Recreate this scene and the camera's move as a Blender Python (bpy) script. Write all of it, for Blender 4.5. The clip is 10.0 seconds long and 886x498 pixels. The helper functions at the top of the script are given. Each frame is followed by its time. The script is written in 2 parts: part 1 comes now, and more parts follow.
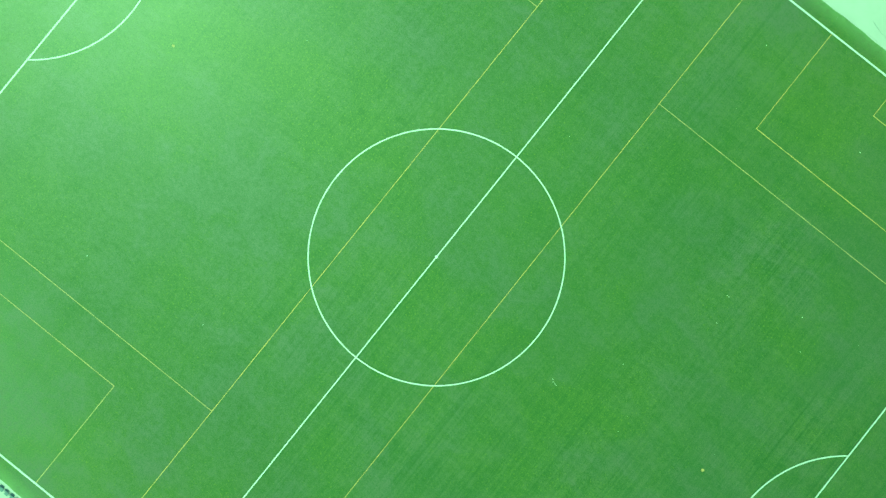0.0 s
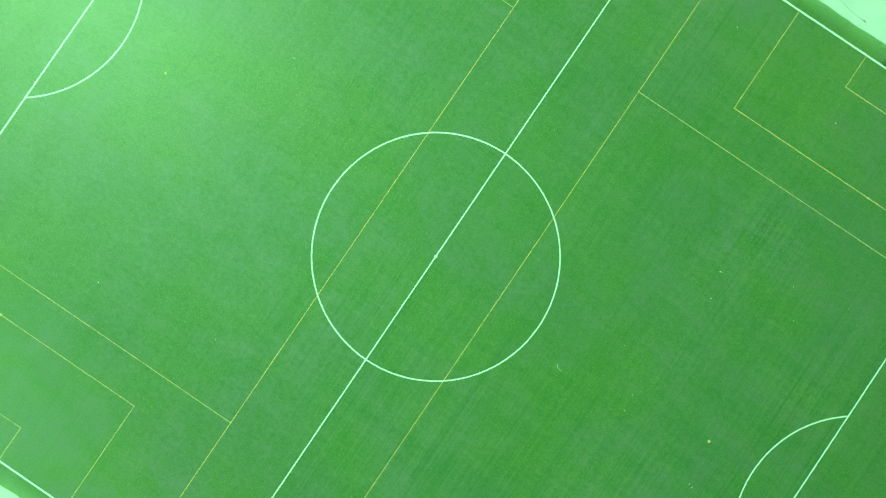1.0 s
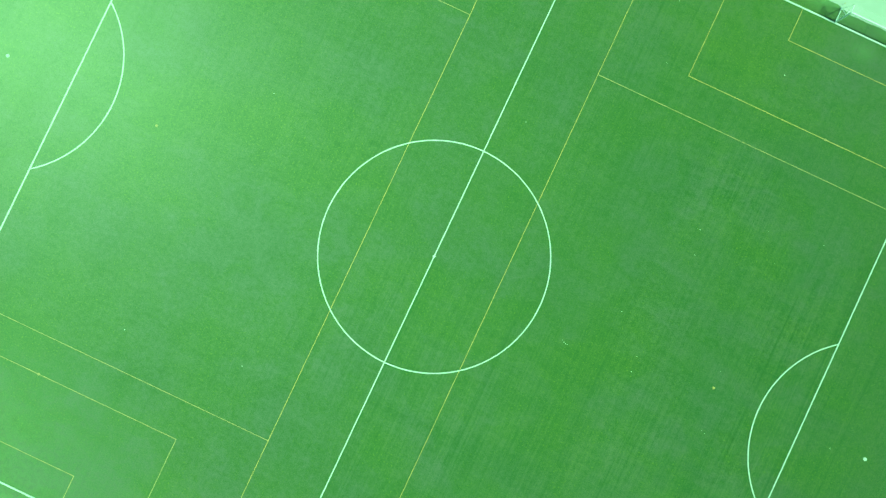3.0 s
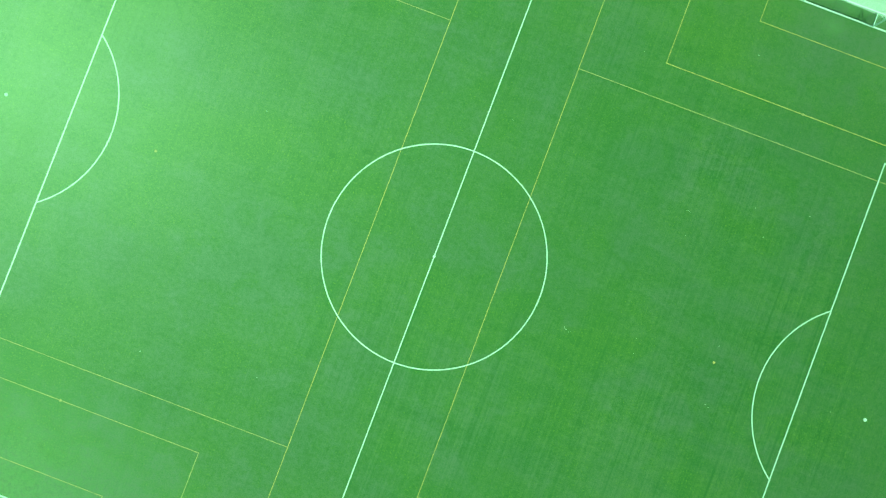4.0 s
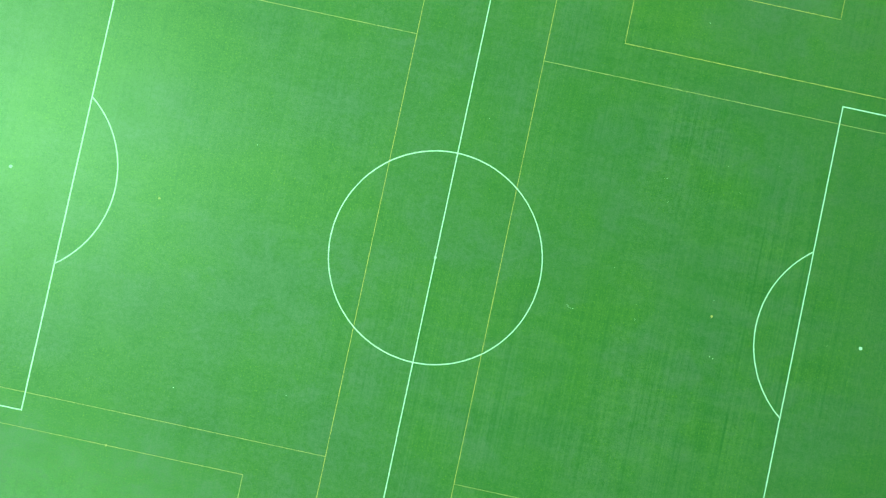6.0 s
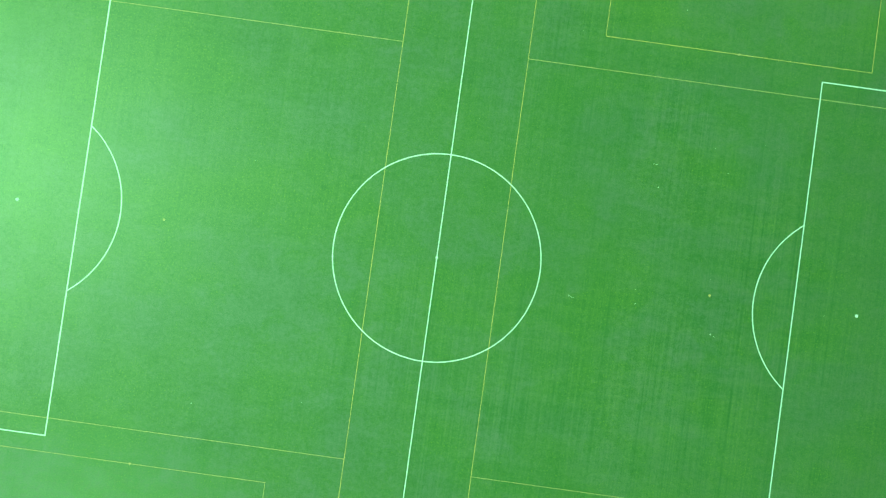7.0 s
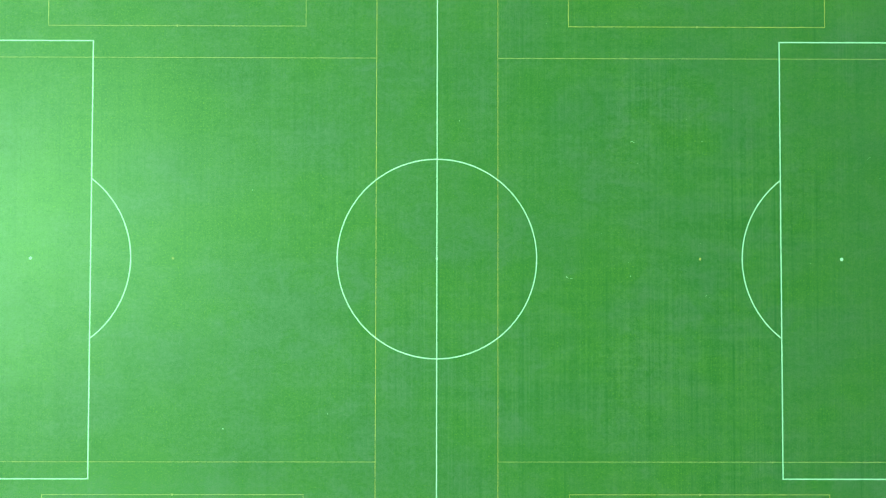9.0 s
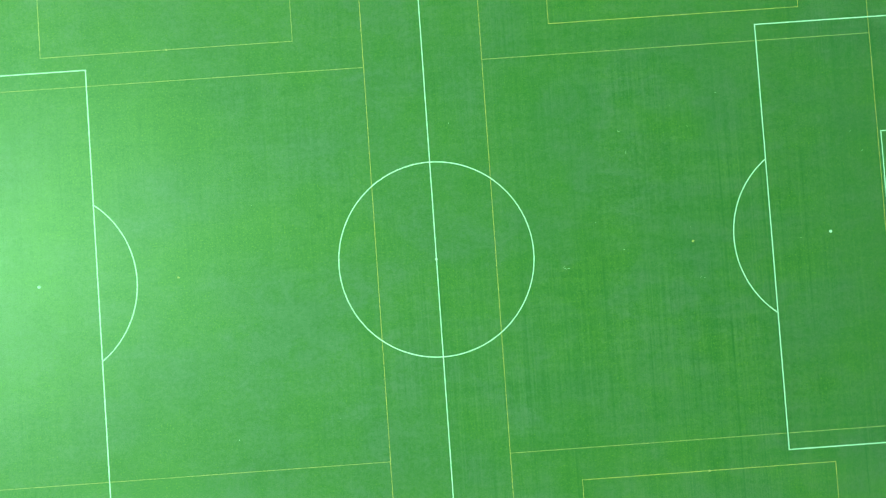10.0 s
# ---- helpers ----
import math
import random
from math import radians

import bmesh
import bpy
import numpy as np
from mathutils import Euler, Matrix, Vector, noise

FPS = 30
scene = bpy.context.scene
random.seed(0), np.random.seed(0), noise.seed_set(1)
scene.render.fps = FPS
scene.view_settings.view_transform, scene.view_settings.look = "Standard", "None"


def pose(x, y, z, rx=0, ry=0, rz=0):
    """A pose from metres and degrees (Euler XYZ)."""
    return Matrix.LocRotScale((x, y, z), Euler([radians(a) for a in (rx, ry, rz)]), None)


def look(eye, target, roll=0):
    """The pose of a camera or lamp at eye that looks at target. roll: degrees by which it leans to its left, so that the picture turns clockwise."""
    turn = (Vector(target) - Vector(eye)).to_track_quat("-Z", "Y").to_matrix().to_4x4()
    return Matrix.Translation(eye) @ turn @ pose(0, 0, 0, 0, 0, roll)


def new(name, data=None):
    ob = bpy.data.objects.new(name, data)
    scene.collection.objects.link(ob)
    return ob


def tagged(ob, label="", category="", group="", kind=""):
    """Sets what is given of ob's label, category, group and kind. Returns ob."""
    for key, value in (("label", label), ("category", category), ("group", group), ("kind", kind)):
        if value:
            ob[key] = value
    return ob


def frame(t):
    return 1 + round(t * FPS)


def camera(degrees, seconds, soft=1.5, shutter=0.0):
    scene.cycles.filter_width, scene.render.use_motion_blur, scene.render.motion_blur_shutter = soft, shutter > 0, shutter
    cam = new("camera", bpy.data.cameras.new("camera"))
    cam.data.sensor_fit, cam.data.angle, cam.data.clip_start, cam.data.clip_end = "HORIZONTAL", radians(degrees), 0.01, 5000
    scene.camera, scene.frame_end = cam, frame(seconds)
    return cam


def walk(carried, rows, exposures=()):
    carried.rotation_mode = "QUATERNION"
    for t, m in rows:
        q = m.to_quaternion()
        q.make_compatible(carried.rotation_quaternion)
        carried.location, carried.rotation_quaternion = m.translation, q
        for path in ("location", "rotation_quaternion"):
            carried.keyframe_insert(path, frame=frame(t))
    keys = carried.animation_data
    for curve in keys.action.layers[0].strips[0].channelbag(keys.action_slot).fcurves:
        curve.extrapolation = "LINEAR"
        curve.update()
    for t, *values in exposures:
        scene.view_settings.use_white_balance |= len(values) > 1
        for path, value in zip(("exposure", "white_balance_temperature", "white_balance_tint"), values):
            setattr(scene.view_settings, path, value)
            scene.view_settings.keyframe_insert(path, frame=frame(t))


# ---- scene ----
# A football pitch of artificial turf seen from a drone that climbs and turns over the centre spot.
# x runs from goal to goal, y from touchline to touchline, the centre spot is the origin.
cam = camera(70.957, 10.0, soft=1.3)

# seconds, place of the drone, tilt of the gimbal about its x and y axes, heading
FLIGHT = [
    (0.0, 0.475, 0.109, 44.111, 1.001, -0.030, 38.711),
    (0.5, 0.517, 0.029, 44.829, 1.073, -0.082, 36.522),
    (1.0, 0.568, -0.048, 45.574, 1.126, -0.102, 34.134),
    (1.5, 0.636, -0.088, 46.340, 1.189, -0.102, 31.945),
    (2.0, 0.703, -0.118, 47.096, 1.212, -0.076, 29.720),
    (2.5, 0.704, -0.148, 47.827, 1.218, -0.112, 27.471),
    (4.0, 0.686, -0.153, 50.122, 1.145, -0.144, 20.747),
    (4.5, 0.652, -0.149, 50.846, 1.123, -0.169, 18.580),
    (5.0, 0.607, -0.123, 51.584, 1.088, -0.174, 16.383),
    (5.5, 0.576, -0.141, 52.275, 1.070, -0.186, 14.229),
    (7.0, 0.443, -0.204, 54.331, 1.077, -0.139, 7.927),
    (7.5, 0.397, -0.219, 54.945, 1.093, -0.162, 5.904),
    (8.0, 0.379, -0.218, 55.585, 1.103, -0.176, 3.921),
    (8.5, 0.378, -0.224, 56.189, 1.114, -0.174, 1.979),
    (9.0, 0.371, -0.256, 56.760, 1.158, -0.189, 0.102),
    (9.5, 0.332, -0.287, 57.406, 1.184, -0.244, -1.881),
    (10.0, 0.302, -0.315, 58.019, 1.225, -0.283, -4.042),
]
walk(cam,
     [(t, pose(x, y, z, 0, 0, h) @ pose(0, 0, 0, a) @ pose(0, 0, 0, 0, b)) for t, x, y, z, a, b, h in FLIGHT],
     exposures=[(0.0, 0.82, 6530, -104), (10.0, 0.82, 6530, -104)])

# ---------------------------------------------------------------- light
SUN_ELEVATION, SUN_AZIMUTH = 55.5, -4.0        # degrees; azimuth counted from +x towards +y
sun_dir = Vector((math.cos(radians(SUN_ELEVATION)) * math.cos(radians(SUN_AZIMUTH)),
                  math.cos(radians(SUN_ELEVATION)) * math.sin(radians(SUN_AZIMUTH)),
                  math.sin(radians(SUN_ELEVATION))))
world = bpy.data.worlds.new("sky")
scene.world = world
world.use_nodes = True
wn = world.node_tree
sky = wn.nodes.new("ShaderNodeTexSky")
sky.sky_type, sky.sun_disc = "NISHITA", False
sky.sun_elevation = radians(SUN_ELEVATION)
sky.sun_rotation = radians(90 - SUN_AZIMUTH)
back = wn.nodes["Background"]
back.inputs["Strength"].default_value = 0.075
wn.links.new(sky.outputs["Color"], back.inputs["Color"])

sun = new("sun", bpy.data.lights.new("sun", "SUN"))
sun.data.energy, sun.data.angle, sun.data.color = 4.0, radians(0.53), (1.0, 0.97, 0.86)
sun.matrix_world = look(sun_dir * 200, (0, 0, 0))


# ---------------------------------------------------------------- materials
class Nodes:
    """A short way to write node materials."""

    def __init__(self, name):
        self.mat = bpy.data.materials.new(name)
        self.mat.use_nodes = True
        self.tree = self.mat.node_tree
        self.bsdf = self.tree.nodes["Principled BSDF"]
        self.out = self.tree.nodes["Material Output"]

    def add(self, kind, **settings):
        node = self.tree.nodes.new(kind)
        for key, value in settings.items():
            node.inputs[key].default_value = value
        return node

    def link(self, a, b):
        self.tree.links.new(a, b)

    def place(self, scale=(1, 1, 1)):
        geo = self.add("ShaderNodeNewGeometry")
        mapping = self.add("ShaderNodeMapping", Scale=scale)
        self.link(geo.outputs["Position"], mapping.inputs["Vector"])
        return mapping.outputs["Vector"]

    def noise(self, scale, detail=3.0, rough=0.55, vector=None, distortion=0.0):
        node = self.add("ShaderNodeTexNoise", Scale=scale, Detail=detail, Roughness=rough, Distortion=distortion)
        self.link(vector if vector is not None else self.place(), node.inputs["Vector"])
        return node.outputs["Fac"]

    def span(self, fac, a, b, to_a=0.0, to_b=1.0):
        node = self.add("ShaderNodeMapRange")
        for key, value in (("From Min", a), ("From Max", b), ("To Min", to_a), ("To Max", to_b)):
            node.inputs[key].default_value = value
        self.link(fac, node.inputs["Value"])
        return node.outputs["Result"]

    def mix(self, fac, a, b, how="MIX"):
        node = self.add("ShaderNodeMix")
        node.data_type, node.blend_type = "RGBA", how
        for value, socket in ((fac, node.inputs[0]), (a, node.inputs[6]), (b, node.inputs[7])):
            if isinstance(value, (int, float)):
                socket.default_value = value
            elif isinstance(value, tuple):
                socket.default_value = (*value, 1)
            else:
                self.link(value, socket)
        return node.outputs[2]

    def math(self, how, a, b=0.0):
        node = self.add("ShaderNodeMath")
        node.operation = how
        for value, socket in ((a, node.inputs[0]), (b, node.inputs[1])):
            if isinstance(value, (int, float)):
                socket.default_value = value
            else:
                self.link(value, socket)
        return node.outputs[0]

    def bump(self, height, strength=0.5, distance=0.01):
        node = self.add("ShaderNodeBump", Strength=strength, Distance=distance)
        self.link(height, node.inputs["Height"])
        self.link(node.outputs["Normal"], self.bsdf.inputs["Normal"])

    def finish(self, colour, rough=0.6, specular=0.3, metal=0.0, diffuse_rough=0.0):
        if isinstance(colour, tuple):
            self.bsdf.inputs["Base Color"].default_value = (*colour, 1)
        else:
            self.link(colour, self.bsdf.inputs["Base Color"])
        if isinstance(rough, (int, float)):
            self.bsdf.inputs["Roughness"].default_value = rough
        else:
            self.link(rough, self.bsdf.inputs["Roughness"])
        self.bsdf.inputs["Specular IOR Level"].default_value = specular
        self.bsdf.inputs["Metallic"].default_value = metal
        self.bsdf.inputs["Diffuse Roughness"].default_value = diffuse_rough
        return self.mat


ROLL = 3.85                                     # width of one roll of turf
ROLL_SHIFT = 0.1                                # x of the seam next to the halfway line


# places where the fibre is bluish (-) or more yellow (+): centre, reach along x and y, how much
TINTED = [(-12.5, -5.3, 6.5, 3.5, -0.09), (27.7, -5.3, 5.5, 4.0, -0.09), (18.0, 14.0, 7.0, 3.5, -0.07), (-19.0, -8.0, 6.0, 3.0, -0.06),
         (-16.5, 3.0, 8.0, 3.5, 0.08), (24.0, 25.0, 15.0, 6.5, 0.04), (29.0, -9.5, 5.0, 3.0, 0.06), (9.0, 13.0, 4.5, 5.0, 0.07),
         # the bluish entry at (-24, -26) also pales the corner painted for lens haze
         (-24.0, -26.0, 14.0, 6.0, -0.06), (-25.0, -17.0, 8.0, 3.0, 0.05),
         (-32.0, 18.0, 14.0, 9.0, 0.09), (-35.0, 5.0, 8.0, 8.0, 0.05)]
SAND_HAZE_COLOUR = (0.25, 0.315, 0.155)
# pale turf: centre, reach along x and y, how much; a worn goal mouth, and lens haze painted into a corner's colour
SAND_AND_HAZE = [(23.7, 29.0, 1.3, 1.0, 0.4), (-27.0, -31.0, 21.0, 14.0, 0.5)]


def turf_colour(n, dark, blue, yellow):
    """The uneven green of used turf: bluish and yellowish patches, combed streaks along y, the tone of each roll."""
    wide = n.noise(1.0, 3, 0.55, vector=n.place((0.10, 0.13, 1)))
    mid = n.noise(1.0, 4, 0.6, vector=n.place((0.38, 0.48, 1)), distortion=0.5)
    clump = n.noise(1.0, 2, 0.6, vector=n.place((2.6, 2.9, 1)), distortion=0.6)
    grain = n.noise(1.0, 2, 0.7, vector=n.place((12.0, 10.0, 1)))
    xyz = n.add("ShaderNodeSeparateXYZ")
    n.link(n.place(), xyz.inputs[0])
    # combed streaks along y and faint cross bands, plain in some stretches and lost in others
    streak_gain = n.span(n.noise(1.0, 2, 0.5, vector=n.place((0.055, 0.05, 1))), 0.40, 0.60, 0.4, 1.2)
    # streaks and seams are drawn fainter towards -x
    streak_gain = n.math("MULTIPLY", streak_gain, n.span(xyz.outputs["X"], -18.0, 12.0, 0.45, 1.1))
    streak = n.noise(1.0, 3, 0.65, vector=n.place((1.7, 0.03, 1)))
    fine_streak = n.noise(1.0, 3, 0.7, vector=n.place((7.0, 0.05, 1)))
    band = n.noise(1.0, 3, 0.65, vector=n.place((0.06, 1.1, 1)))
    lines = n.math("ADD", n.span(streak, 0.32, 0.68, -0.13, 0.13), n.span(fine_streak, 0.32, 0.68, -0.23, 0.23))
    lines = n.math("MULTIPLY", n.math("ADD", lines, n.span(band, 0.3, 0.7, -0.15, 0.15)), streak_gain)
    patch = n.math("ADD", n.math("ADD", n.math("MULTIPLY", wide, 0.52), n.math("MULTIPLY", mid, 0.32)), n.math("MULTIPLY", clump, 0.16))
    for x, y, rx, ry, shift in TINTED:
        dx = n.math("DIVIDE", n.math("SUBTRACT", xyz.outputs["X"], x), rx)
        dy = n.math("DIVIDE", n.math("SUBTRACT", xyz.outputs["Y"], y), ry)
        far = n.math("SQRT", n.math("ADD", n.math("MULTIPLY", dx, dx), n.math("MULTIPLY", dy, dy)))
        far = n.math("ADD", far, n.span(mid, 0.2, 0.8, -0.5, 0.5))
        patch = n.math("ADD", patch, n.span(far, 0.2, 1.2, shift, 0.0))
    base = n.mix(n.span(patch, 0.40, 0.60), blue, yellow)
    # trodden pile shows more of its dark foot
    worn = n.math("ADD", n.span(mid, 0.32, 0.66, 0.17, 0.45), n.span(clump, 0.28, 0.72, -0.24, 0.24))
    worn = n.math("ADD", worn, n.span(grain, 0.25, 0.75, -0.56, 0.56))
    worn = n.math("ADD", worn, lines)
    # less of the dark tone towards the touchlines
    worn = n.math("SUBTRACT", worn, n.span(n.math("ABSOLUTE", xyz.outputs["Y"]), 19.0, 29.0, 0.0, 0.34))
    base = n.mix(n.span(worn, -0.2, 0.85, 0.0, 0.95), base, dark)
    # single bright yellowish tufts, thicker in the yellow patches
    tuft = n.span(n.noise(1.0, 1, 0.5, vector=n.place((7.5, 6.5, 1))), 0.60, 0.72, 0.0, 1.0)
    base = n.mix(n.math("MULTIPLY", tuft, n.span(patch, 0.42, 0.58, 0.12, 0.60)), base, (0.22, 0.26, 0.05))
    # one tone for each roll
    across = n.math("DIVIDE", n.math("SUBTRACT", xyz.outputs["X"], ROLL_SHIFT), ROLL)
    roll = n.math("FLOOR", across)
    # flattened, dirty pile along the glued seams, stronger in places
    off = n.math("ABSOLUTE", n.math("SUBTRACT", n.math("FRACT", n.math("ADD", across, 0.5)), 0.5))
    trodden = n.math("MULTIPLY", n.span(off, 0.0, 0.04, 0.6, 0.0), n.span(n.noise(1.0, 3, 0.6, vector=n.place((0.2, 0.12, 1))), 0.42, 0.6))
    base = n.mix(n.math("MULTIPLY", trodden, streak_gain), base, dark)
    # sand swept to the rims, the worn goal mouth, and lens haze painted pale on one corner
    rim = n.math("MULTIPLY", n.span(n.math("ABSOLUTE", xyz.outputs["Y"]), 30.5, 31.5, 0.0, 0.75), n.span(n.math("ADD", mid, clump), 0.6, 1.1))
    base = n.mix(rim, base, SAND_HAZE_COLOUR)
    for x, y, rx, ry, most in SAND_AND_HAZE:
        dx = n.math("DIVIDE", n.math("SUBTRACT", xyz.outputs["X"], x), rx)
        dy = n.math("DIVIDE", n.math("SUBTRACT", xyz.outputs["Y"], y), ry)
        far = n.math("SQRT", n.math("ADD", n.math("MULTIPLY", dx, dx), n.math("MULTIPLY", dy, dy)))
        base = n.mix(n.math("MULTIPLY", n.span(far, 0.1, 1.0, most, 0.0), n.span(clump, 0.3, 0.6, 0.3, 1.0)), base, SAND_HAZE_COLOUR)
    tone = n.add("ShaderNodeTexWhiteNoise")
    tone.noise_dimensions = "1D"
    n.link(roll, tone.inputs["W"])
    return n.mix(n.span(tone.outputs["Value"], 0, 1, 0.0, 0.12), base, dark)


def turf_material(name, dark, blue, yellow, translucent, rough, gloss):
    n = Nodes(name)
    colour = turf_colour(n, dark, blue, yellow)
    n.finish(colour, rough, gloss, diffuse_rough=0.3)
    if translucent:
        thin = n.add("ShaderNodeBsdfTranslucent")
        n.link(colour, thin.inputs["Color"])
        blend = n.add("ShaderNodeMixShader", Fac=translucent)
        n.link(n.bsdf.outputs[0], blend.inputs[1])
        n.link(thin.outputs[0], blend.inputs[2])
        n.link(blend.outputs[0], n.out.inputs["Surface"])
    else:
        # fixed shading normal bent towards the sun: puts hot-spot sheen into the flat backing
        sun_tilt = n.add("ShaderNodeCombineXYZ", X=0.603, Y=-0.042, Z=0.797)
        n.link(sun_tilt.outputs[0], n.bsdf.inputs["Normal"])
    return n.mat


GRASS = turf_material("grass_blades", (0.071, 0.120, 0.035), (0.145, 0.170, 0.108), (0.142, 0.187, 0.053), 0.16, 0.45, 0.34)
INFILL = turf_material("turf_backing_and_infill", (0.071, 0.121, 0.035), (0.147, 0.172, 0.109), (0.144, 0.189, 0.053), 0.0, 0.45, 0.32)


def paint_material(name, clean, worn, amount, fleck=22.0):
    n = Nodes(name)
    wear = n.math("ADD", n.math("MULTIPLY", n.noise(1.3, 4, 0.6), 0.5), n.math("MULTIPLY", n.noise(fleck, 3, 0.7), 0.5))
    n.finish(n.mix(n.span(wear, 0.42, 0.66, 0.0, amount), clean, worn), 0.75, 0.2, diffuse_rough=0.6)
    n.bump(n.noise(60, 3), 0.5, 0.01)
    return n.mat


WHITE_PILE = paint_material("white_turf_fibre", (0.62, 0.62, 0.60), (0.38, 0.42, 0.34), 0.45)
YELLOW_PILE = paint_material("yellow_turf_fibre", (0.58, 0.43, 0.18), (0.29, 0.28, 0.11), 0.85, 6.0)
# duller yellow for the faded offside lines, small marks and west areas
DULL_YELLOW = paint_material("dull_yellow_turf_fibre", (0.46, 0.37, 0.19), (0.24, 0.25, 0.11), 0.85, 6.0)
# duller copy of the white fibre: glare haze painted into the west penalty spot
HAZED_WHITE = paint_material("hazed_white_turf_fibre", (0.52, 0.54, 0.51), (0.30, 0.36, 0.28), 0.6, 9.0)
# still duller yellow for the west kick-off mark
DULL_SPOT_YELLOW = paint_material("dull_spot_yellow_fibre", (0.40, 0.34, 0.17), (0.27, 0.27, 0.13), 0.6, 9.0)


def concrete_material(name, a, b):
    n = Nodes(name)
    spots = n.noise(0.5, 5, 0.6)
    sand = n.noise(30, 4, 0.7)
    colour = n.mix(n.span(spots, 0.35, 0.65), a, b)
    colour = n.mix(n.span(sand, 0.3, 0.7, 0.0, 0.15), colour, (0.35, 0.34, 0.32))
    n.finish(colour, 0.85, 0.2, diffuse_rough=0.4)
    n.bump(sand, 0.4, 0.004)
    return n.mat


CONCRETE = concrete_material("pale_concrete", (0.45, 0.44, 0.425), (0.41, 0.40, 0.385))
KERB = concrete_material("kerb_concrete", (0.46, 0.45, 0.43), (0.42, 0.41, 0.39))
EARTH = concrete_material("dry_earth", (0.42, 0.36, 0.28), (0.32, 0.29, 0.22))


def plain_material(name, colour, dirt, rough=0.4, metal=0.0, scale=6.0):
    n = Nodes(name)
    n.finish(n.mix(n.span(n.noise(scale, 4, 0.65), 0.45, 0.75, 0.0, 0.5), colour, dirt), rough, 0.4, metal)
    n.bump(n.noise(40, 2), 0.15, 0.002)
    return n.mat


WHITE_STEEL = plain_material("white_painted_steel", (0.78, 0.78, 0.76), (0.64, 0.62, 0.57), 0.5)
NET_CORD = plain_material("white_net_cord", (0.62, 0.62, 0.60), (0.6, 0.6, 0.56), 0.8)
GALVANISED = plain_material("galvanised_steel", (0.46, 0.47, 0.48), (0.3, 0.3, 0.3), 0.45, 0.8)
DARK_PLASTIC = plain_material("dark_blue_grey_plastic", (0.15, 0.18, 0.20), (0.19, 0.21, 0.22), 0.5)
GREY_RUBBER = plain_material("grey_rubber", (0.42, 0.43, 0.42), (0.36, 0.36, 0.35), 0.7)
PALE_LITTER = plain_material("pale_litter", (0.9, 0.9, 0.86), (0.8, 0.78, 0.66), 0.7)
BRASS = plain_material("brass", (0.22, 0.2, 0.14), (0.16, 0.14, 0.1), 0.5, 0.6)


# ---------------------------------------------------------------- mesh helpers
def mesh_object(name, verts, faces, material, parent=None, label=""):
    me = bpy.data.meshes.new(name)
    me.from_pydata([tuple(v) for v in verts], [], faces)
    me.materials.append(material)
    me.update()
    ob = new(name, me)
    if parent is not None:
        ob.parent = parent
    return tagged(ob, label) if label else ob


def part(name, bm, material, parent=None, label=""):
    """Links a bmesh as one mesh object under a thing or a part."""
    me = bpy.data.meshes.new(name)
    bm.normal_update()
    bm.to_mesh(me)
    bm.free()
    me.materials.append(material)
    ob = new(name, me)
    if parent is not None:
        ob.parent = parent
    return tagged(ob, label) if label else ob


def box_bm(x0, y0, z0, x1, y1, z1, bevel=0.0):
    bm = bmesh.new()
    bmesh.ops.create_cube(bm, size=1, matrix=Matrix.Translation(((x0 + x1) / 2, (y0 + y1) / 2, (z0 + z1) / 2))
                          @ Matrix.Diagonal((x1 - x0, y1 - y0, z1 - z0, 1)))
    if bevel:
        bmesh.ops.bevel(bm, geom=list(bm.edges), offset=bevel, segments=2, affect="EDGES", profile=0.7)
    return bm


def tube_bm(points, radius, sides=10, bm=None):
    """A round bar along a line of points, closed at both ends."""
    bm = bm or bmesh.new()
    pts = [Vector(p) for p in points]
    rings, up = [], None
    for i, p in enumerate(pts):
        way = (pts[min(i + 1, len(pts) - 1)] - pts[max(i - 1, 0)]).normalized()
        ref = Vector((0, 0, 1)) if abs(way.z) < 0.9 else Vector((0, 1, 0))
        side = way.cross(ref).normalized()
        up = side.cross(way)
        rings.append([bm.verts.new(p + radius * (side * math.cos(a) + up * math.sin(a)))
                      for a in (2 * math.pi * k / sides for k in range(sides))])
    for r, s in zip(rings, rings[1:]):
        for k in range(sides):
            bm.faces.new((r[k], r[(k + 1) % sides], s[(k + 1) % sides], s[k]))
    bm.faces.new(rings[0][::-1])
    bm.faces.new(rings[-1])
    return bm


# ---------------------------------------------------------------- ground, pavement, turf
FIELD_X, EDGE_N, EDGE_S = 49.6, 31.5, -31.47     # half length of the turf, its edges along the touchlines

ground_bm = bmesh.new()
bmesh.ops.create_grid(ground_bm, x_segments=8, y_segments=8, size=2000, matrix=Matrix.Translation((0, 0, -0.06)))
tagged(part("ground", ground_bm, EARTH), "flat dry bare earth around the sports ground", "ground", kind="structure")

# paved walks outside the turf: slabs cast side by side with open joints
SLAB = 4.0


def walk_way(name, y0, y1):
    base = part(name, box_bm(-60, y0, -0.05, 60, y1, -0.012), KERB)
    tagged(base, "pale sunlit concrete walk beside the artificial turf", "pavement", kind="structure")
    slab_mesh = None
    rows = int(round((y1 - y0) / SLAB))
    for i in range(30):
        for j in range(rows):
            if slab_mesh is None:
                ob = part("slab", box_bm(-SLAB / 2 + 0.001, -SLAB / 2 + 0.001, -0.02, SLAB / 2 - 0.001, SLAB / 2 - 0.001, 0.012, 0.002),
                          CONCRETE, base)
                slab_mesh = ob.data
            else:
                ob = new("slab", slab_mesh)
                ob.parent = base
            ob.location = (-58 + i * SLAB, y0 + SLAB * (j + 0.5), 0)
    return base


walk_way("pavement_north", EDGE_N + 0.16, EDGE_N + 12.16)
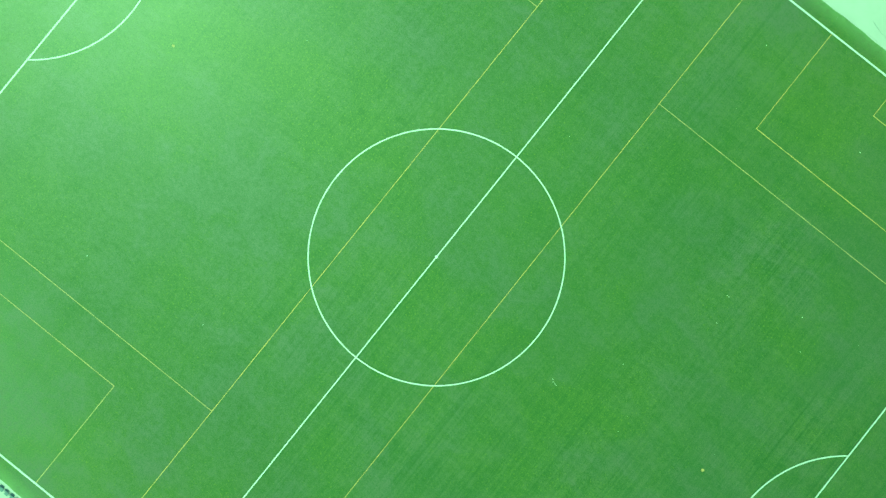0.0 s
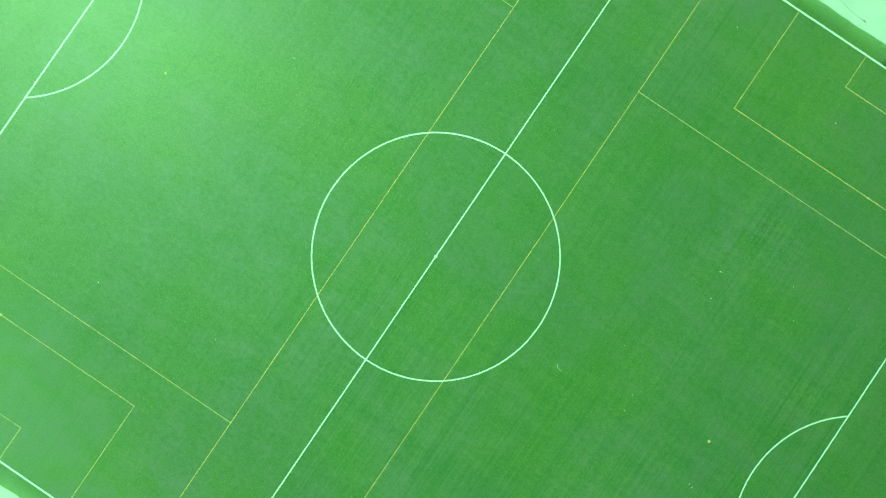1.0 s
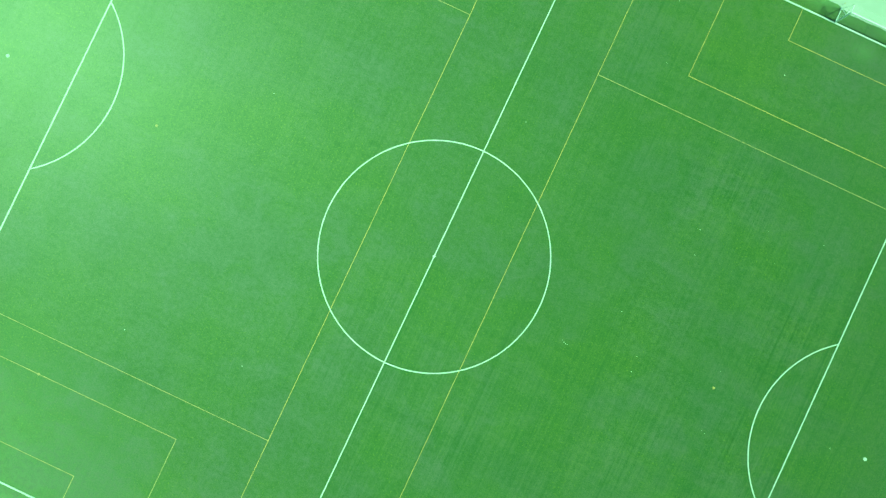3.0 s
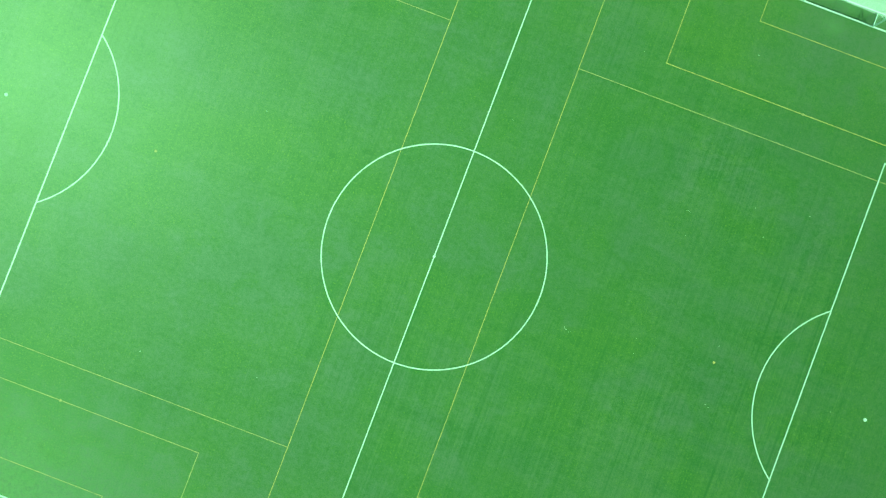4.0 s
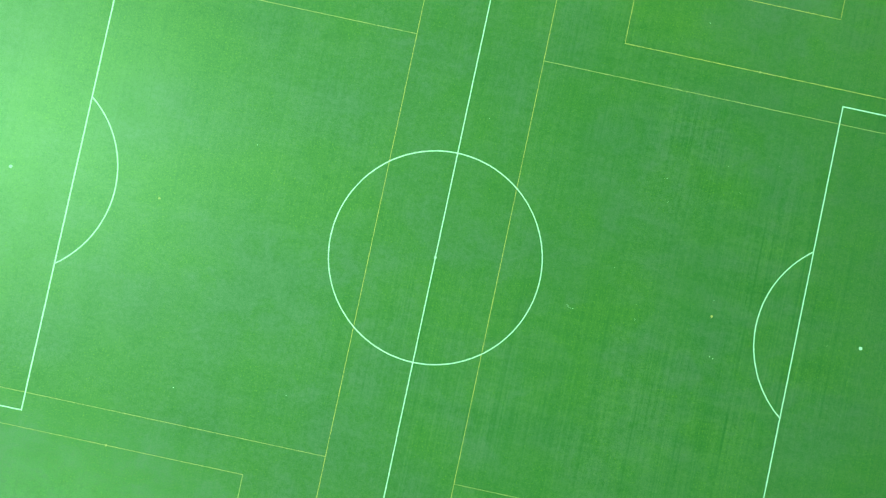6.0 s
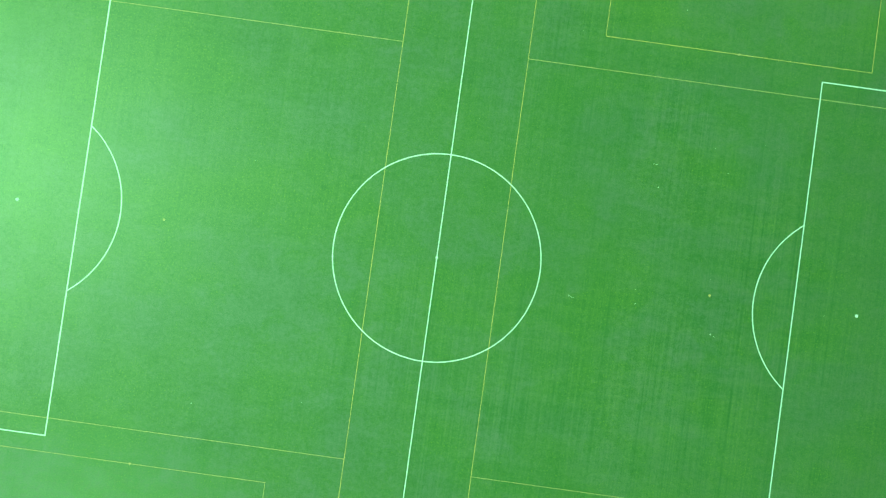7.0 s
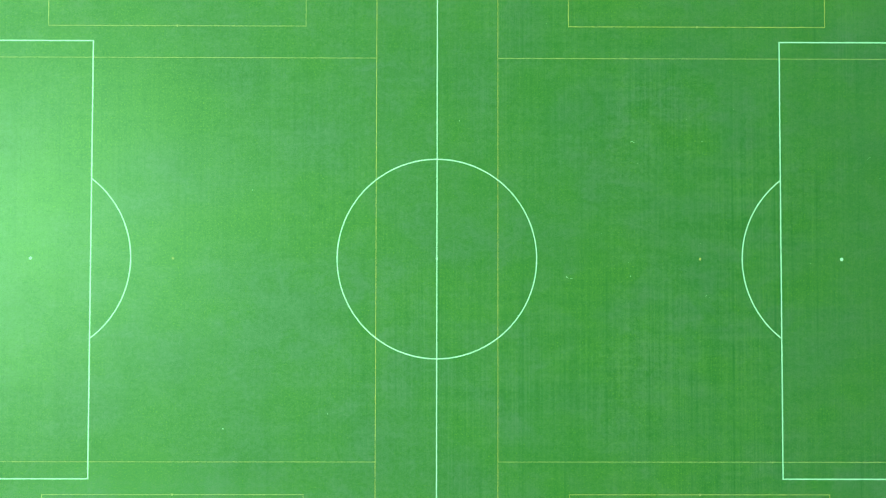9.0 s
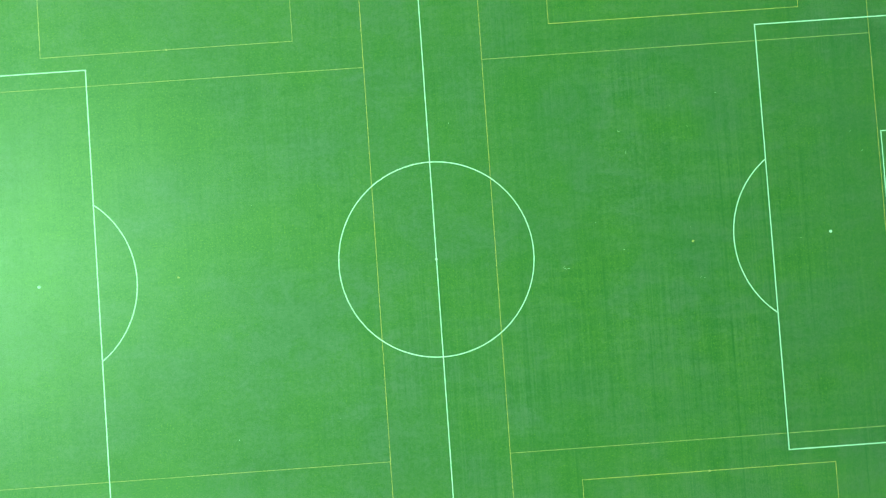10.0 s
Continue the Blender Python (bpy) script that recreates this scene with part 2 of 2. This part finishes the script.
walk_way("pavement_south", EDGE_S - 12.16, EDGE_S - 0.16)


def kerb(name, y0, y1):
    base = tagged(part(name, box_bm(-60, y0, -0.05, 60, y1, 0.0), KERB), "concrete kerb along the edge of the turf", "kerb", kind="structure")
    mesh = None
    for i in range(120):
        if mesh is None:
            ob = part("kerbstone", box_bm(-0.495, y0 + 0.004, -0.01, 0.495, y1 - 0.004, 0.016, 0.006), CONCRETE, base)
            mesh = ob.data
        else:
            ob = new("kerbstone", mesh)
            ob.parent = base
        ob.location.x = -59.5 + i
    return base


kerb("kerb_north", EDGE_N - 0.4, EDGE_N + 0.156)
kerb("kerb_south", EDGE_S - 0.156, EDGE_S + 0.1)


def north_edge(x):
    """The cut edge of the turf is not quite straight; behind the small goal it is cut back."""
    back = np.clip((x - 20.3) / 1.6, 0, 1)
    return EDGE_N + 0.06 - 0.34 * back * back * (3 - 2 * back) + 0.03 * np.sin(x * 1.1) + 0.02 * np.sin(x * 3.7 + 1)


def south_edge(x):
    return EDGE_S - 0.02 + 0.03 * np.sin(x * 0.9 + 2) + 0.02 * np.sin(x * 3.1)


turf = tagged(new("turf"), "green artificial turf laid in long rolls, sand and rubber infill", "turf", kind="structure")
edges = [-FIELD_X] + [ROLL_SHIFT + ROLL * k for k in range(-12, 13)] + [FIELD_X]
for xa, xb in zip(edges, edges[1:]):
    xs = np.linspace(xa + 0.004, xb - 0.004, 9)
    top, low = north_edge(xs), south_edge(xs)
    vs, fs = [], []
    for x, a, b in zip(xs, low, top):
        for z in (0.02, -0.03):
            vs += [(x, a, z), (x, b, z)]
    for i in range(8):
        k = 4 * i
        fs += [(k, k + 4, k + 5, k + 1), (k + 2, k + 3, k + 7, k + 6), (k, k + 2, k + 6, k + 4), (k + 1, k + 5, k + 7, k + 3)]
    fs += [(0, 1, 3, 2), (32, 34, 35, 33)]
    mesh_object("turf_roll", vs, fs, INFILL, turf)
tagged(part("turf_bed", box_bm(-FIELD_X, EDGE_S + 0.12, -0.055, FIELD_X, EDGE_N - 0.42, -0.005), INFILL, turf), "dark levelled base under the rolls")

# ---------------------------------------------------------------- markings
R = 9.15
HALF_LENGTH, TOUCH = 48.0, 30.11
BOX_Y, SPOT_X = 19.95, 37.0
BOX_EAST, BOX_WEST = 31.45, 31.54
AREA_X, AREA_Y = 42.5, 9.1
P_IN, P_OUT, P_OFF = 5.56, 42.2, 18.42            # the two small pitches laid across the big one
B_IN, B_OUT, B_Y = 12.06, 35.68, 21.36
G_IN, G_OUT, G_Y = 18.0, 29.78, 27.28
SMALL_X = 23.89
WIDE, THIN = 0.095, 0.042
cut = []                                          # where no green blades stand: ("box", ...) or ("ring", ...)
rng = np.random.default_rng(7)


def strip(name, pts, width, z, material, parent=None, label="", closed=False):
    """A band of coloured pile along a line, proud of the infill, its edges a little ragged."""
    pts = np.array(pts, float)
    n = len(pts)
    if closed:
        d = np.roll(pts, -1, 0) - np.roll(pts, 1, 0)
    else:
        d = np.gradient(pts, axis=0)
    d /= np.linalg.norm(d, axis=1)[:, None]
    side = np.stack([-d[:, 1], d[:, 0]], 1)
    rag = width * 0.5 + rng.normal(0, 0.004, (n, 2))
    drift = np.convolve(rng.normal(0, 0.003, n + 16), np.ones(17) / 17, "valid")[:, None]
    left, right = pts + side * (rag[:, :1] + drift), pts - side * (rag[:, 1:] - drift)
    lift = z + rng.normal(0, 0.002, n)
    verts = []
    for l, r, h in zip(left, right, lift):
        verts += [(*l, 0.0), (*l, h), (*r, h), (*r, 0.0)]
    faces = []
    for i in range(n if closed else n - 1):
        a, b = 4 * i, 4 * ((i + 1) % n)
        faces += [(a + k, a + k + 1, b + k + 1, b + k) for k in range(3)]
    if not closed:
        faces += [(0, 3, 2, 1), (4 * n - 4, 4 * n - 3, 4 * n - 2, 4 * n - 1)]
    return mesh_object(name, verts, faces, material, parent, label)


def straight(name, a, b, width, z, material, parent=None, label="", mask=True):
    a, b = np.array(a, float), np.array(b, float)
    n = max(4, int(np.linalg.norm(b - a) / 0.22))
    if mask:
        w = width / 2 + 0.004
        cut.append(("box", min(a[0], b[0]) - w, max(a[0], b[0]) + w, min(a[1], b[1]) - w, max(a[1], b[1]) + w))
    return strip(name, [a + (b - a) * i / n for i in range(n + 1)], width, z, material, parent, label)


def curved(name, centre, radius, a0, a1, width, z, material, parent=None, label="", closed=False):
    n = max(24, int(abs(a1 - a0) * radius / 0.2))
    angles = np.linspace(a0, a1, n, endpoint=not closed)
    cut.append(("ring", centre[0], centre[1], radius - width / 2 - 0.004, radius + width / 2 + 0.004, min(a0, a1), max(a0, a1)))
    return strip(name, [(centre[0] + radius * math.cos(t), centre[1] + radius * math.sin(t)) for t in angles],
                 width, z, material, parent, label, closed)


def spot(name, x, y, radius, z, material, parent=None, label=""):
    """A round mark with a slightly uneven rim."""
    n = 28
    rim = [(x + (radius + rng.normal(0, 0.012)) * math.cos(t), y + (radius + rng.normal(0, 0.012)) * math.sin(t))
           for t in np.linspace(0, 2 * math.pi, n, endpoint=False)]
    cut.append(("ring", x, y, -1, radius + 0.01, -9, 9))
    verts = [(*p, 0.0) for p in rim] + [(*p, z) for p in rim] + [(x, y, z + 0.004)]
    faces = [(i, (i + 1) % n, n + (i + 1) % n, n + i) for i in range(n)] + [(n + i, n + (i + 1) % n, 2 * n) for i in range(n)]
    return mesh_object(name, verts, faces, material, parent, label)


Z_W, Z_Y = 0.062, 0.054
tagged(straight("halfway_line", (0, -TOUCH + 0.07, ), (0, TOUCH - 0.07), WIDE, Z_W, WHITE_PILE), "straight white halfway line in the green turf", "pitch marking")
circle = tagged(curved("centre_circle", (0, 0), R - WIDE / 2, 0, 2 * math.pi, WIDE, Z_W + 0.005, WHITE_PILE, closed=True),
                "large white centre circle in the green turf", "pitch marking")
tagged(spot("centre_spot", 0, 0, 0.12, Z_W + 0.008, WHITE_PILE), "small round white kick-off mark on the halfway line", "pitch marking")
for s in (1, -1):
    tagged(straight("touchline", (-HALF_LENGTH, s * TOUCH), (HALF_LENGTH, s * TOUCH), 0.125, Z_W - 0.004, WHITE_PILE),
           "long white touchline near the edge of the turf", "pitch marking", "touchlines")
    tagged(straight("goal_line", (s * HALF_LENGTH, -TOUCH + 0.07), (s * HALF_LENGTH, TOUCH - 0.07), WIDE, Z_W, WHITE_PILE),
           "white goal line across the end of the turf", "pitch marking", "goal lines")
    BOX_X = BOX_EAST if s > 0 else BOX_WEST
    area = tagged(new("penalty_area"), "white three-sided penalty area marked in the turf", "pitch marking", "penalty areas")
    straight("front_line", (s * BOX_X, -BOX_Y - WIDE / 2), (s * BOX_X, BOX_Y + WIDE / 2), WIDE, Z_W, WHITE_PILE, area)
    for q in (1, -1):
        straight("side_line", (s * (BOX_X + WIDE / 2), q * BOX_Y), (s * (HALF_LENGTH - 0.07), q * BOX_Y), WIDE, Z_W + 0.002, WHITE_PILE, area)
    goal_area = tagged(new("goal_area"), "small white goal area marked in the turf", "pitch marking", "goal areas")
    straight("front_line", (s * AREA_X, -AREA_Y - WIDE / 2), (s * AREA_X, AREA_Y + WIDE / 2), WIDE, Z_W + 0.003, WHITE_PILE, goal_area)
    for q in (1, -1):
        straight("side_line", (s * (AREA_X + WIDE / 2), q * AREA_Y), (s * (HALF_LENGTH - 0.07), q * AREA_Y), WIDE, Z_W + 0.002, WHITE_PILE, goal_area)
    half = math.acos((SPOT_X - BOX_X - WIDE / 2) / (R - WIDE / 2))
    mid = math.pi if s > 0 else 0.0
    tagged(curved("penalty_arc", (s * SPOT_X, 0), R - WIDE / 2, mid - half, mid + half, WIDE, Z_W - 0.003, WHITE_PILE),
           "white arc bulging from the penalty area", "pitch marking", "penalty arcs")
    tagged(spot("penalty_spot", s * SPOT_X, 0, 0.14, Z_W, WHITE_PILE if s > 0 else HAZED_WHITE),
           "round white penalty mark in the turf" if s > 0 else "round whitish penalty mark in the turf, colour dulled for haze", "pitch marking", "penalty spots")

    # the small pitch, in yellow
    for x, q in ((P_IN, "inner"), (P_OUT, "outer")):
        tagged(straight("small_touchline", (s * x, -TOUCH + 0.07), (s * x, TOUCH - 0.07), THIN, Z_Y, YELLOW_PILE),
               "thin yellow touchline of a small cross pitch", "pitch marking", "yellow lines")
    tagged(spot("small_kick_off_spot", s * 24.05, 0, 0.10, Z_Y, YELLOW_PILE if s > 0 else DULL_SPOT_YELLOW),
           "round yellow kick-off mark of a small pitch" if s > 0 else "round dull yellow kick-off mark of a small pitch", "pitch marking", "yellow spots")
    for q in (1, -1):
        tagged(straight("offside_line", (s * (P_IN + THIN / 2), q * P_OFF), (s * (P_OUT - THIN / 2), q * P_OFF), THIN, Z_Y, DULL_YELLOW),
               "thin dull yellow line across a small pitch", "pitch marking", "yellow lines")
        thread = YELLOW_PILE if s > 0 else DULL_YELLOW
        box = tagged(new("small_penalty_area"), ("yellow" if s > 0 else "dull yellow") + " three-sided penalty area of a small pitch", "pitch marking", "yellow areas")
        straight("front_line", (s * (B_IN - THIN / 2), q * B_Y), (s * (B_OUT + THIN / 2), q * B_Y), THIN, Z_Y + 0.002, thread, box)
        spot("penalty_mark", s * SMALL_X, q * B_Y, 0.10, Z_Y + 0.005, DULL_YELLOW, box)
        for x in (B_IN, B_OUT):
            straight("side_line", (s * x, q * (B_Y + THIN / 2)), (s * x, q * (TOUCH - 0.07)), THIN, Z_Y, thread, box)
        inner = tagged(new("small_goal_area"), ("small yellow" if s > 0 else "small dull yellow") + " goal area before a small goal", "pitch marking", "yellow goal areas")
        straight("front_line", (s * (G_IN - THIN / 2), q * G_Y), (s * (G_OUT + THIN / 2), q * G_Y), THIN, Z_Y + 0.002, thread, inner)
        for x in (G_IN, G_OUT):
            straight("side_line", (s * x, q * (G_Y + THIN / 2)), (s * x, q * (TOUCH - 0.07)), THIN, Z_Y, thread, inner)


# ---------------------------------------------------------------- small goals
def small_goal(x_centre, y_line, facing, label):
    """A 6 by 2 metre goal of white steel tube with braced side frames and a corded net. facing: +1 if its back is towards +y."""
    thing = tagged(new("small_goal"), label, "goal", "small goals")
    thing.matrix_world = pose(x_centre, y_line, 0.0, 0, 0, 0 if facing > 0 else 180)
    w, h, top_back, low_back = 3.0, 2.0, 0.76, 1.24
    for s in (-1, 1):
        x = s * w
        part("post", tube_bm([(x, 0, 0.0), (x, 0, h)], 0.062, 14), WHITE_STEEL, thing)
        # one bent tube: back along the top, round, and down to the post
        bend_pts = [(x, 0.05, h - 0.03), (x, 0.60, h - 0.03)]
        bend_pts += [(x, 0.64 + 0.10 * math.sin(a), h - 0.13 + 0.10 * math.cos(a)) for a in (0.3, 0.8, 1.3, 1.8, 2.3)]
        part("side_hoop", tube_bm(bend_pts + [(x, 0.62, h - 0.24), (x, 0.05, 1.34)], 0.03), WHITE_STEEL, thing)
        part("back_stay", tube_bm([(x, top_back - 0.03, h - 0.12), (x, low_back, 0.06)], 0.008), WHITE_STEEL, thing)
        part("brace", tube_bm([(x, 0.05, 1.34), (x, low_back - 0.03, 0.1)], 0.03), WHITE_STEEL, thing)
        part("ground_bar", tube_bm([(x, 0.05, 0.06), (x, low_back + 0.04, 0.06)], 0.045), WHITE_STEEL, thing)
        part("foot_plate", box_bm(x - 0.1, low_back - 0.06, 0.012, x + 0.1, low_back + 0.1, 0.03, 0.004), GALVANISED, thing, "galvanised steel foot plate")
    part("crossbar", tube_bm([(-w, 0, h), (w, 0, h)], 0.05, 14), WHITE_STEEL, thing)
    part("rear_bar", tube_bm([(-w, low_back, 0.05), (w, low_back, 0.05)], 0.02), WHITE_STEEL, thing)
    net = bmesh.new()
    sag = lambda u: 0.03 * math.sin(u * 9.0)
    for k in range(41):
        x = -w + 2 * w * k / 40
        tube_bm([(x, 0.06, h), (x, top_back, h - 0.06 + sag(k)), (x, (top_back + low_back) / 2, h * 0.48), (x, low_back, 0.07)], 0.0022, 3, net)
    for k in range(1, 14):
        f = k / 14
        y, z = top_back + (low_back - top_back) * f, h - 0.04 - (h - 0.1) * f
        tube_bm([(-w, y, z), (0, y + 0.04, z), (w, y, z)], 0.0022, 3, net)
    for k in range(1, 5):
        y = top_back * k / 5
        tube_bm([(-w, y, h - 0.03), (0, y, h - 0.1), (w, y, h - 0.03)], 0.0022, 3, net)
    for s in (-1, 1):
        for k in range(1, 16):
            z = h * k / 16
            depth = low_back + (top_back - low_back) * z / h
            tube_bm([(s * w, 0.03, z), (s * w, depth, z)], 0.0022, 3, net)
        for k in range(1, 11):
            y = low_back * k / 11
            z = h - 0.03 if y <= top_back else h * (low_back - y) / (low_back - top_back)
            tube_bm([(s * w, y, 0.08), (s * w, y, max(z, 0.12))], 0.0022, 3, net)
    part("net", net, NET_CORD, thing, "white knotted cord net")
    return thing


small_goal(23.74, TOUCH + 0.04, 1, "white steel small-sided goal with braced sides and net, on the touchline")
# added goal, barely in view, placed so its shadow makes the dark edge bar
small_goal(-22.9, -31.42, -1, "white steel small-sided goal, assumed, at the edge of the turf")


# ---------------------------------------------------------------- things on the walks
def low_bench(x, y):
    """Separate moulded seat pads on a low steel rail."""
    thing = tagged(new("low_bench"), "low bench of separate dark grey seat pads on a steel rail", "bench")
    thing.location = (x, y, 0.012)
    for k in range(4):
        cx = 0.2 + 0.47 * k
        part("seat", box_bm(cx - 0.15, -0.13, 0.20, cx + 0.15, 0.13, 0.24, 0.018), DARK_PLASTIC, thing)
    part("rail", box_bm(0.0, -0.025, 0.15, 1.8, 0.025, 0.198, 0.006), GALVANISED, thing, "galvanised steel rail")
    for cx in (0.2, 1.6):
        part("leg", box_bm(cx - 0.03, -0.03, 0.0, cx + 0.03, 0.03, 0.15, 0.005), GALVANISED, thing)
    return thing


low_bench(-13.8, EDGE_S - 0.33)


def hose(points, name, label):
    thing = tagged(part(name, tube_bm(points, 0.014, 8), GREY_RUBBER), label, "hose")
    return thing


def bend(a, b, bow, n=26):
    a, b = Vector(a), Vector(b)
    side = Vector((-(b - a).y, (b - a).x, 0)).normalized()
    return [a.lerp(b, i / n) + side * bow * math.sin(math.pi * i / n) for i in range(n + 1)]


hose_line = hose(bend((13.9, 32.62, 0.026), (16.4, 32.18, 0.026), -0.12), "garden_hose", "thin grey hose lying in a bend on the concrete")
nozzle_bm = tube_bm([(16.36, 32.19, 0.04), (16.46, 32.16, 0.04)], 0.03, 10)
tube_bm([(16.46, 32.16, 0.04), (16.62, 32.1, 0.05)], 0.016, 10, nozzle_bm)
part("nozzle", nozzle_bm, BRASS, hose_line, "dull brass nozzle")

marker = tagged(new("net_peg"), "short dark steel peg with a yellow cap behind the goal", "peg")
marker.location = (20.72, 31.72, 0.012)
part("pin", tube_bm([(0, 0, 0), (0.01, 0.015, 0.22)], 0.014, 8), GALVANISED, marker)
part("cap", tube_bm([(0.009, 0.014, 0.2), (0.011, 0.016, 0.26)], 0.035, 10), YELLOW_PILE, marker, "yellow cap")


# ---------------------------------------------------------------- litter on the turf
def shred(x, y, size, turn, name="paper_scrap"):
    """A crumpled scrap lying on the pile."""
    r = random.Random(int(x * 100) * 31 + int(y * 100))
    bm = bmesh.new()
    bmesh.ops.create_grid(bm, x_segments=3, y_segments=3, size=0.5)
    for v in bm.verts:
        v.co = Vector((v.co.x * size * (1 + r.uniform(-.2, .2)), v.co.y * size * 0.6 * (1 + r.uniform(-.3, .3)), r.uniform(0, 0.25) * size))
    bmesh.ops.solidify(bm, geom=list(bm.faces), thickness=0.003)
    ob = tagged(part(name, bm, PALE_LITTER), "small crumpled pale scrap lying on the turf", "litter", "scraps on the turf")
    ob.matrix_world = pose(x, y, 0.055, 0, 0, turn)
    return ob


for k, (x, y, size) in enumerate([
        (18.86, 24.62, 0.13), (34.16, -0.39, 0.10), (24.29, 10.82, 0.10), (-19.36, -15.42, 0.12), (-16.84, 6.22, 0.08),
        (-9.87, -14.07, 0.09), (2.04, 12.61, 0.09), (18.39, 8.77, 0.09), (40.59, 7.4, 0.12), (23.97, 1.38, 0.07),
        (7.33, -5.14, 0.08), (22.9, 12.85, 0.08), (27.2, 13.75, 0.08), (24.55, -3.36, 0.11), (24.85, -3.5, 0.10), (15.08, 2.33, 0.07),
        (17.57, -0.35, 0.08), (17.7, -1.59, 0.11), (8.93, 26.48, 0.11), (10.05, 21.58, 0.07)]):
    shred(x, y, size * 0.55, 47 * k)

STRAW = [((11.78, -1.52, 0.06), (11.84, -1.80, 0.085), (12.36, -1.79, 0.06)),
         ((39.52, 9.22, 0.06), (39.66, 9.27, 0.07), (39.85, 9.4, 0.06)),
         ((17.72, 10.74, 0.06), (17.9, 10.78, 0.07), (18.05, 10.72, 0.06))]
for pts in STRAW:
    a, b, c = (Vector(p) for p in pts)
    curve = [(1 - t) ** 2 * a + 2 * t * (1 - t) * b + t * t * c for t in (i / 10 for i in range(11))]
    tagged(part("straw", tube_bm(curve, 0.006, 6), PALE_LITTER), "thin pale bent stalk lying on the turf", "litter", "stalks on the turf")

# ---------------------------------------------------------------- the pile: blades of grass
# tufts stitched in rows along y, a little out of step
X0, X1, Y0, Y1 = -49.55, 49.55, -31.7, 31.8
ROW, STITCH = 0.049, 0.047
gx, gy = np.meshgrid(np.arange(X0, X1, ROW), np.arange(Y0, Y1, STITCH))
bx = gx.ravel() + rng.uniform(-0.016, 0.016, gx.size)
by = gy.ravel() + rng.uniform(-0.022, 0.022, gx.size)
keep = (by < north_edge(bx) - 0.01) & (by > south_edge(bx) + 0.01)
seam = np.abs((bx - ROLL_SHIFT + ROLL / 2) % ROLL - ROLL / 2)
keep &= seam > 0.006
for form, *v in cut:
    if form == "box":
        keep &= ~((bx > v[0]) & (bx < v[1]) & (by > v[2]) & (by < v[3]))
    else:
        dx, dy = bx - v[0], by - v[1]
        d = np.hypot(dx, dy)
        on = (d > v[2]) & (d < v[3])
        if v[5] - v[4] < 6.2:
            mid_a = (v[4] + v[5]) / 2
            on &= np.abs((np.arctan2(dy, dx) - mid_a + np.pi) % (2 * np.pi) - np.pi) < (v[5] - v[4]) / 2
        keep &= ~on
bx, by = bx[keep], by[keep]
n = len(bx)
height = rng.uniform(0.04, 0.062, n)
half = rng.uniform(0.023, 0.034, n)
# blades lean towards -x, tilt fitted to face the sun so the hot spot is put into their shape; most alike, some astray;
# lanes and drifts differ a little
lane_edges = X0 + np.cumsum(rng.uniform(0.12, 0.8, 400))
lane_lay = np.convolve(rng.normal(0, 1, 403), (0.25, 0.5, 0.25), "valid")
comb = np.interp(bx + 0.05 * np.sin(by * 0.23), lane_edges, lane_lay[:400]) * (0.75 + 0.25 * np.sin(by * 0.31 + bx * 0.05))


def drifts(step):
    """A smooth random field over the turf, about -1 to 1, that changes within step metres."""
    grid = rng.normal(0, 0.8, (int(104 / step) + 3, int(68 / step) + 3))
    u, v = (bx + 51) / step, (by + 33) / step
    i, j = u.astype(int), v.astype(int)
    u, v = u - i, v - j
    u, v = u * u * (3 - 2 * u), v * v * (3 - 2 * v)
    return ((grid[i, j] * (1 - u) + grid[i + 1, j] * u) * (1 - v) + (grid[i, j + 1] * (1 - u) + grid[i + 1, j + 1] * u) * v)


lean_drift = drifts(7.0) + 0.6 * drifts(2.3) + 0.4 * drifts(0.8)      # slow drifts in the lean, added to make the sheen patchy
astray = rng.random(n) < 0.08
fall = np.radians(np.clip(52.8 + rng.normal(0, 1, n) * np.where(astray, 4.0, 1.2) + 0.6 * comb + 0.25 * lean_drift, 5.0, 68.0))
heading = np.radians(176.0 + rng.normal(0, 1, n) * np.where(astray, 8.0, 2.0) + 1.2 * comb + 1.2 * drifts(6.0) + 1.2 * drifts(1.6))
lean = (height - 0.012) * np.tan(fall)
co = np.empty((n, 3, 3), np.float32)
co[:, 0] = np.stack([bx + half * np.sin(heading), by - half * np.cos(heading), np.full(n, 0.012)], 1)
co[:, 1] = np.stack([bx - half * np.sin(heading), by + half * np.cos(heading), np.full(n, 0.012)], 1)
co[:, 2] = np.stack([bx + lean * np.cos(heading), by + lean * np.sin(heading), height], 1)
blades = bpy.data.meshes.new("grass")
blades.vertices.add(3 * n)
blades.vertices.foreach_set("co", co.ravel())
blades.loops.add(3 * n)
blades.loops.foreach_set("vertex_index", np.arange(3 * n, dtype=np.int32))
blades.polygons.add(n)
blades.polygons.foreach_set("loop_start", np.arange(0, 3 * n, 3, dtype=np.int32))
blades.materials.append(GRASS)
blades.update(calc_edges=True)
tagged(new("grass", blades), "short green synthetic grass blades, combed in lanes, slightly patchy", "grass", kind="stuff")
